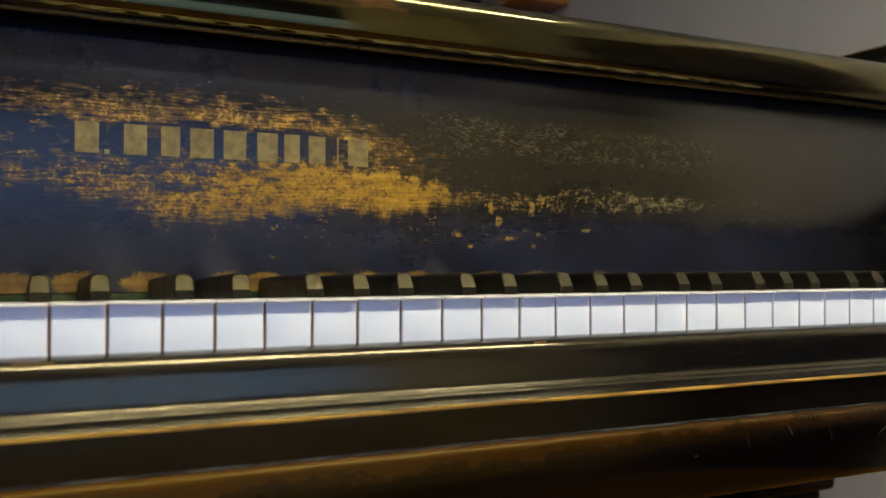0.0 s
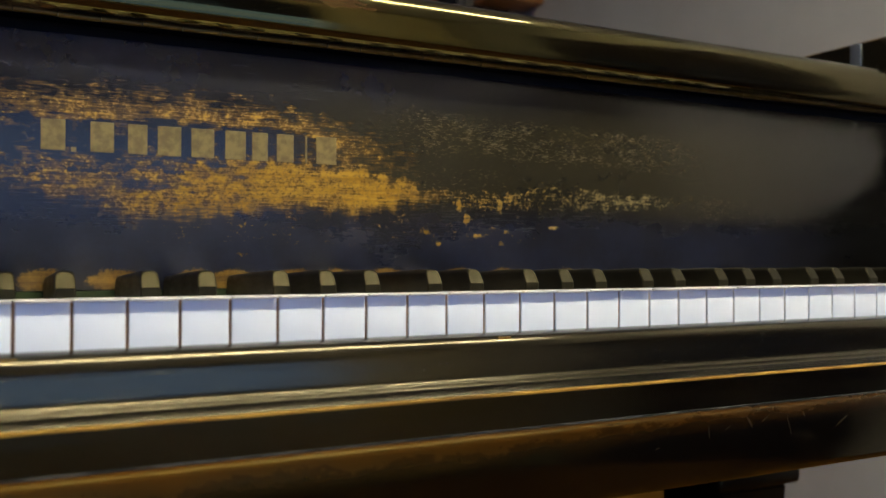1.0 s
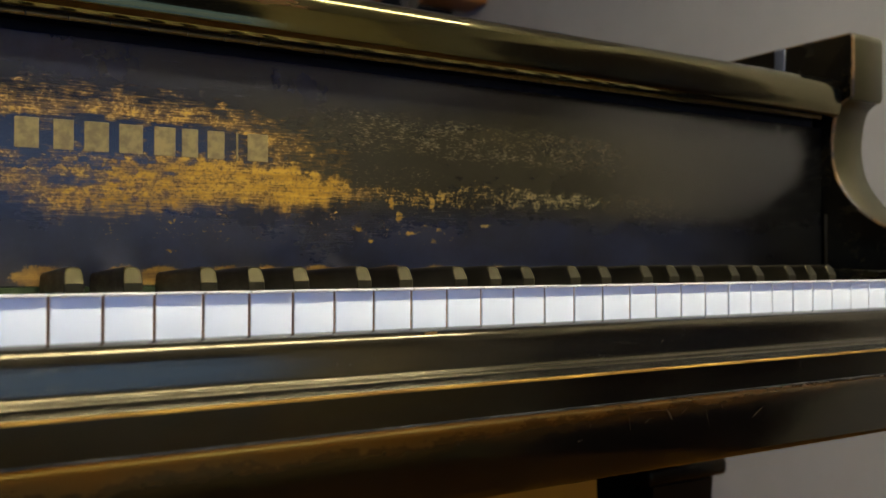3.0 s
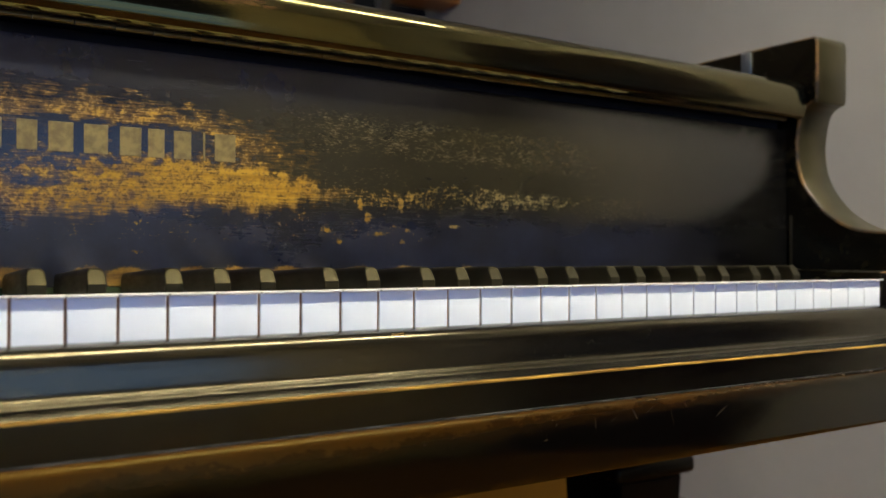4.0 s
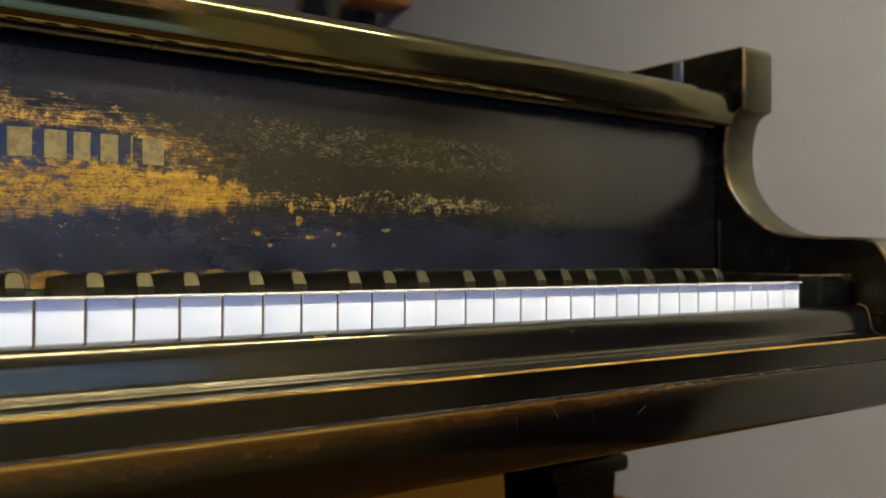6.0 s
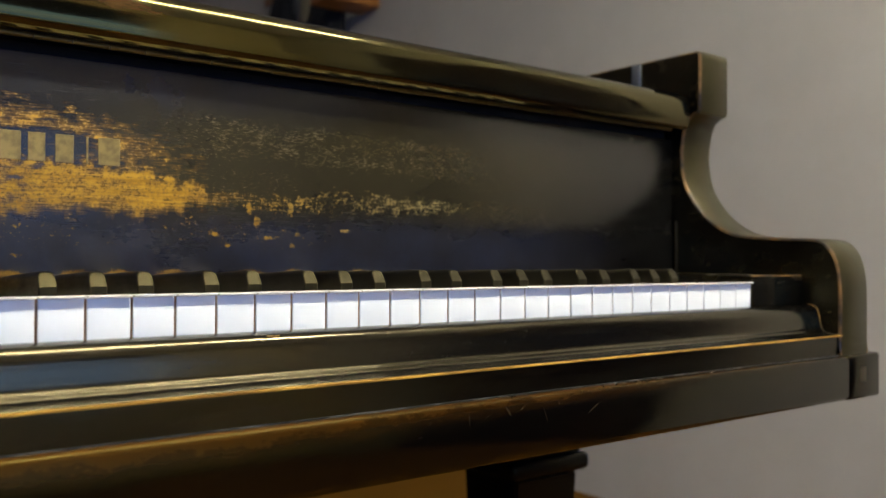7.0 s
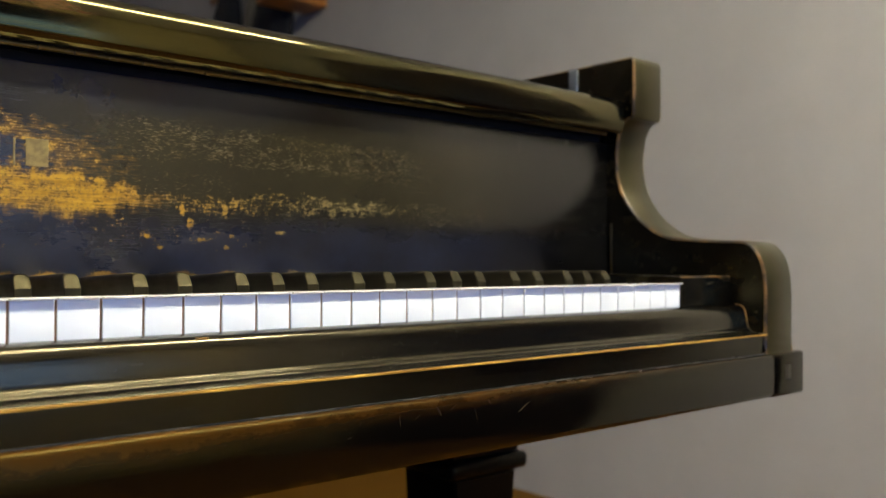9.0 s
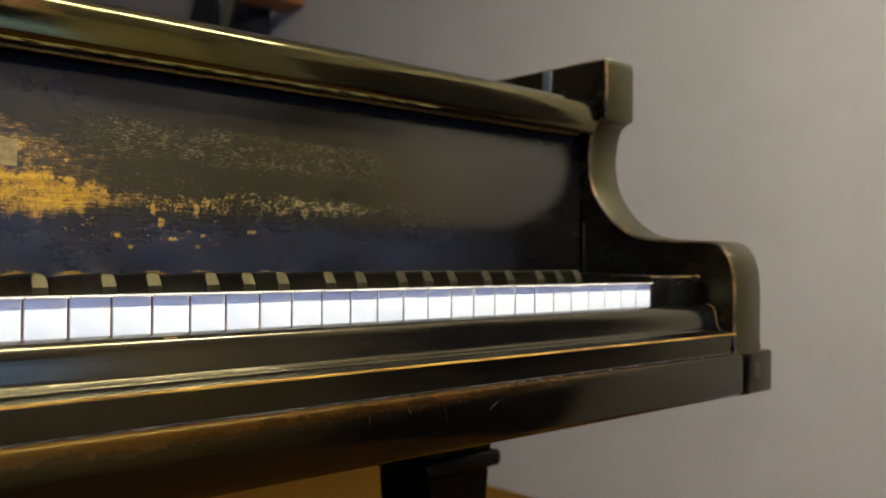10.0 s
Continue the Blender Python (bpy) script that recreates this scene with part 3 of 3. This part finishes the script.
# key blocks
for a, b in ((0.0045, XI - 0.001), (LI + 0.001, XL - 0.0045)):
    bm = box(a, b, 0.002, 0.150, 0.6835, 0.7375, 0.0015)
    bm.normal_update()
    for f in bm.faces:
        if f.normal.z > 0.15 and f.normal.y < -0.15:
            f.material_index = 1
    pp("key_block", bm, M_CHEEK, "black key block with a rubbed top edge").data.materials.append(M_EDGE.m)

# fallboard, its rolled lip and hinge
YF = 0.158
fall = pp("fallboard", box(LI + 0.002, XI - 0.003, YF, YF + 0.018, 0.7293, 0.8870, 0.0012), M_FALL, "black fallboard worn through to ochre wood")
lip_line = bend([(0.1500, 0.8955), (0.1425, 0.8962), (0.1380, 0.8984), (0.1359, 0.9025), (0.1351, 0.9068), (0.1350, 0.9105), (0.13525, 0.9180), (0.1358, 0.9230), (0.1367, 0.9275),
                 (0.1382, 0.9310), (0.1412, 0.9345), (0.1460, 0.9370), (0.1500, 0.9376)], 6)
pp("fallboard_lip", sweep(lip_line + [(0.30, 0.9385), (0.30, 0.9100), (0.175, 0.8955)], LI + 0.003, XI - 0.003, 8), M_GLOSS, "glossy black rolled lip of the fallboard")
pp("hinge_leaf", box(LI + 0.004, XI - 0.005, 0.1690, 0.175, 0.8872, 0.8954), M_RECESS, "hinge leaf coloured black for the shade of its recess", parent=fall)
bm = bmesh.new()
bmesh.ops.create_cone(bm, cap_ends=True, segments=12, radius1=0.0018, radius2=0.0018, depth=0.0236)
bmesh.ops.transform(bm, matrix=Matrix.Rotation(radians(90), 4, "Y"), verts=bm.verts[:])
knuckle = part("hinge_knuckle", bm, M_BRASS, None, "aged brass hinge knuckle")
x = LI + 0.018
while x < XI - 0.014:
    o = knuckle if x < LI + 0.02 else new("hinge_knuckle", knuckle.data)
    o.location = Vector((x, 0.1470 + random.uniform(-0.0003, 0.0003), 0.8951 + random.uniform(-0.0003, 0.0003)))
    sub(o, fall)
    x += 0.0242

for x in (XI - 0.0016, LI + 0.0002):
    pp("side_strip", box(x, x + 0.0014, 0.1535, 0.1562, 0.7385, 0.795, 0.0003), M_PLUG, "worn strip beside the fallboard")

# inlaid brass bars on the fallboard
for a, b in ((-0.713, -0.696), (-0.685, -0.668), (-0.663, -0.648), (-0.645, -0.627), (-0.624, -0.606), (-0.602, -0.585),
             (-0.584, -0.570), (-0.567, -0.552), (-0.547, -0.544), (-0.539, -0.521)):
    bm = box(a + 0.0016, b - 0.0016 if b - a > 0.005 else b, YF - 0.0004, YF + 0.001, 0.8150, 0.8340, 0.0003, 1)
    pp("inlay_bar", bm, M_INLAY, "worn brass inlay bar", parent=fall)
pp("inlay_dot", box(-0.6945, -0.6915, YF - 0.0004, YF + 0.001, 0.8145, 0.8175), M_INLAY, "worn brass inlay dot", parent=fall)

# rim, lid and soundboard floor of the case
def outline(t):
    """The case seen from above, inset by t."""
    r, l = XO - t, LO + t
    pts = [(r, 0.40)] + [(r, 0.70)] + bend([(r, 0.70), (r - 0.05, 0.92), (r - 0.30, 1.16), (r - 0.56, 1.38), (r - 0.78, 1.70), (l + 0.28, 1.93 - t), (l + 0.10, 1.90 - t), (l, 1.75)], 6)[1:]
    return pts + [(l, 0.40)]


def ring(t, z0, z1):
    bm = bmesh.new()
    o, i = outline(0), outline(t)
    q = [[bm.verts.new((x, y, z)) for x, y in s] for s in (o, i) for z in (z0, z1)]
    for a, b in ((q[0], q[1]), (q[1], q[3]), (q[3], q[2]), (q[2], q[0])):
        for j in range(len(a) - 1):
            bm.faces.new((a[j], a[j + 1], b[j + 1], b[j]))
    for j in (0, -1):
        bm.faces.new((q[0][j], q[1][j], q[3][j], q[2][j]))
    return bm


def slab(t, z0, z1):
    bm = bmesh.new()
    o = outline(t)
    a, b = ([bm.verts.new((x, y, z)) for x, y in o] for z in (z0, z1))
    bm.faces.new(a)
    bm.faces.new(b[::-1])
    for j in range(len(a)):
        bm.faces.new((a[j], a[(j + 1) % len(a)], b[(j + 1) % len(a)], b[j]))
    return bm


pp("rim", ring(XO - XI, 0.6606, 0.983), M_LACQUER)
pp("bottom", slab(0.056, 0.662, 0.68), M_DULL)
pp("lid", slab(-0.004, 0.9835, 1.001), M_LACQUER).location.y += 0.10
# bluish reflection on the rim's inner face, built as a pale metal strip
pp("lid_plate", box(XI - 0.002, XI, 0.206, 0.219, 0.950, 0.981, 0.0006), M_STEEL, "pale metal strip standing in for a bluish reflection on the rim")


def leg(x, y):
    bm = box(-0.055, 0.055, -0.05, 0.05, 0.5096, 0.6174, 0.002)
    base = pp("leg", bm, M_LEG)
    tb = bmesh.new()
    r = bmesh.ops.create_cube(tb, size=1)
    for v in r["verts"]:
        k = 0.052 if v.co.z > 0 else 0.034
        v.co = Vector((k if v.co.x > 0 else -k, k * 0.95 if v.co.y > 0 else -k * 0.95, 0.4875 if v.co.z > 0 else 0.09))
    bmesh.ops.bevel(tb, geom=tb.edges[:], offset=0.003, segments=2, affect="EDGES")
    items = [(box(-0.065, 0.065, -0.06, 0.06, 0.488, 0.5095, 0.0075, 3), "collar", M_LEG), (tb, "shaft", M_LEG)]
    c = bmesh.new()
    bmesh.ops.create_uvsphere(c, u_segments=20, v_segments=12, radius=0.03)
    bmesh.ops.transform(c, matrix=Matrix.Translation((0, 0, 0.03)), verts=c.verts[:])
    box(-0.012, 0.012, -0.02, 0.02, 0.05, 0.0895, 0.003, bm=c)
    items.append((c, "caster", M_BRASS))
    for b, n, m in items:
        o = part(n, b, m)
        o.parent = base
    base.location = Vector((x, y, 0))
    return base


leg(0.039, 0.355)
leg(XL - 0.039, 0.355)
leg(XL / 2 - 0.25, 1.60)

# keys: sharps and naturals
SHIFT = {2: 0.0006, 3: -0.0031, 4: -0.0068, 6: -0.0003, 0: -0.0058}


def fall_away(bm):
    """Old keys: they sink a little towards the back."""
    for v in bm.verts:
        v.co.z -= 0.040 * max(0.0, v.co.y)
    return bm


def natural_body():
    """Top plate with its overhanging front lip."""
    w = P / 2 - 0.00045
    return fall_away(box(-w, w, -0.0033, 0.157, 0.7300, 0.7314, 0.0005, 2))


def sharp_body():
    """Ebony sharp: a short upright foot, a slanted face with rounded shoulders, a top that sinks backwards."""
    def ring_at(w, top, shift):
        pts = [(-w, 0.7300), (-w, 0.7346), (-w * 0.97, 0.7375)]
        pts += [(-w * 0.94 + 0.0030 * (1 - math.cos(a)), top - 0.0034 * (1 - math.sin(a))) for a in (math.pi / 2 * i / 5 for i in range(6))]
        pts += [(-x, z) for x, z in reversed(pts)]
        return [(x, shift + max(0.0, z - 0.7346) * 0.62, z) for x, z in pts]
    bm = bmesh.new()
    rings = [ring_at(0.0044, 0.7424, 0.0490), ring_at(0.0050, 0.7431, 0.0497)]
    rings.append([(x, 0.0640, z + 0.0004 * (z > 0.74)) for x, y, z in rings[1]])
    rings.append([(x, 0.1570, z) for x, y, z in rings[1]])
    sec = [[bm.verts.new((x, y, z - 0.046 * max(0.0, y - 0.056) - 0.0002)) for x, y, z in r] for r in rings]
    k = len(sec[0])
    for a, b in zip(sec, sec[1:]):
        for q in range(k):
            bm.faces.new((a[q], a[(q + 1) % k], b[(q + 1) % k], b[q]))
    a = sec[0]
    bm.faces.new((a[0], a[1], a[-2], a[-1]))
    bm.faces.new(a[1:-1])
    bm.faces.new(sec[-1][::-1])
    return bm


first = None
for k in range(NATURALS):
    x = -P * (k + 0.5)
    if first is None:
        body = part("white_key", natural_body(), M_IVORY)
        front = part("key_front", box(-P / 2 + 0.00075, P / 2 - 0.00075, 0.0, 0.0015, 0.6985, 0.7299, 0.0003), M_FRONT)
        stick = part("key_stick", fall_away(box(-P / 2 + 0.00025, P / 2 - 0.00025, 0.0016, 0.156, 0.690, 0.7299)), M_KEYWOOD)
        first = (body, front, stick)
    else:
        body, front, stick = (new(o.name.split(".")[0], o.data) for o in first)
    for o in (front, stick):
        o.parent = body
    hung(body, piano)
    body.location = Vector((x, 0, random.uniform(-0.0001, 0.0001)))
    if k == 0:
        tagged(body, "white ivory key with a pale front")
sharp = None
for k in range(1, NATURALS):
    if k % 7 in SHIFT and k < 51:
        o = part("black_key", sharp_body(), M_EBONY) if sharp is None else new("black_key", sharp.data)
        if sharp is None:
            for face in o.data.polygons:
                face.use_smooth = face.normal.y > -0.5
        sharp = sharp or o
        hung(o, piano)
        o.location = Vector((-P * k + SHIFT[k % 7], random.uniform(-0.0004, 0.0004), random.uniform(-0.0002, 0.0002)))
pp("felt_strip", box(XL, 0.0, 0.1572, 0.162, 0.700, 0.7292), M_FELT, "green felt strip behind the keys")
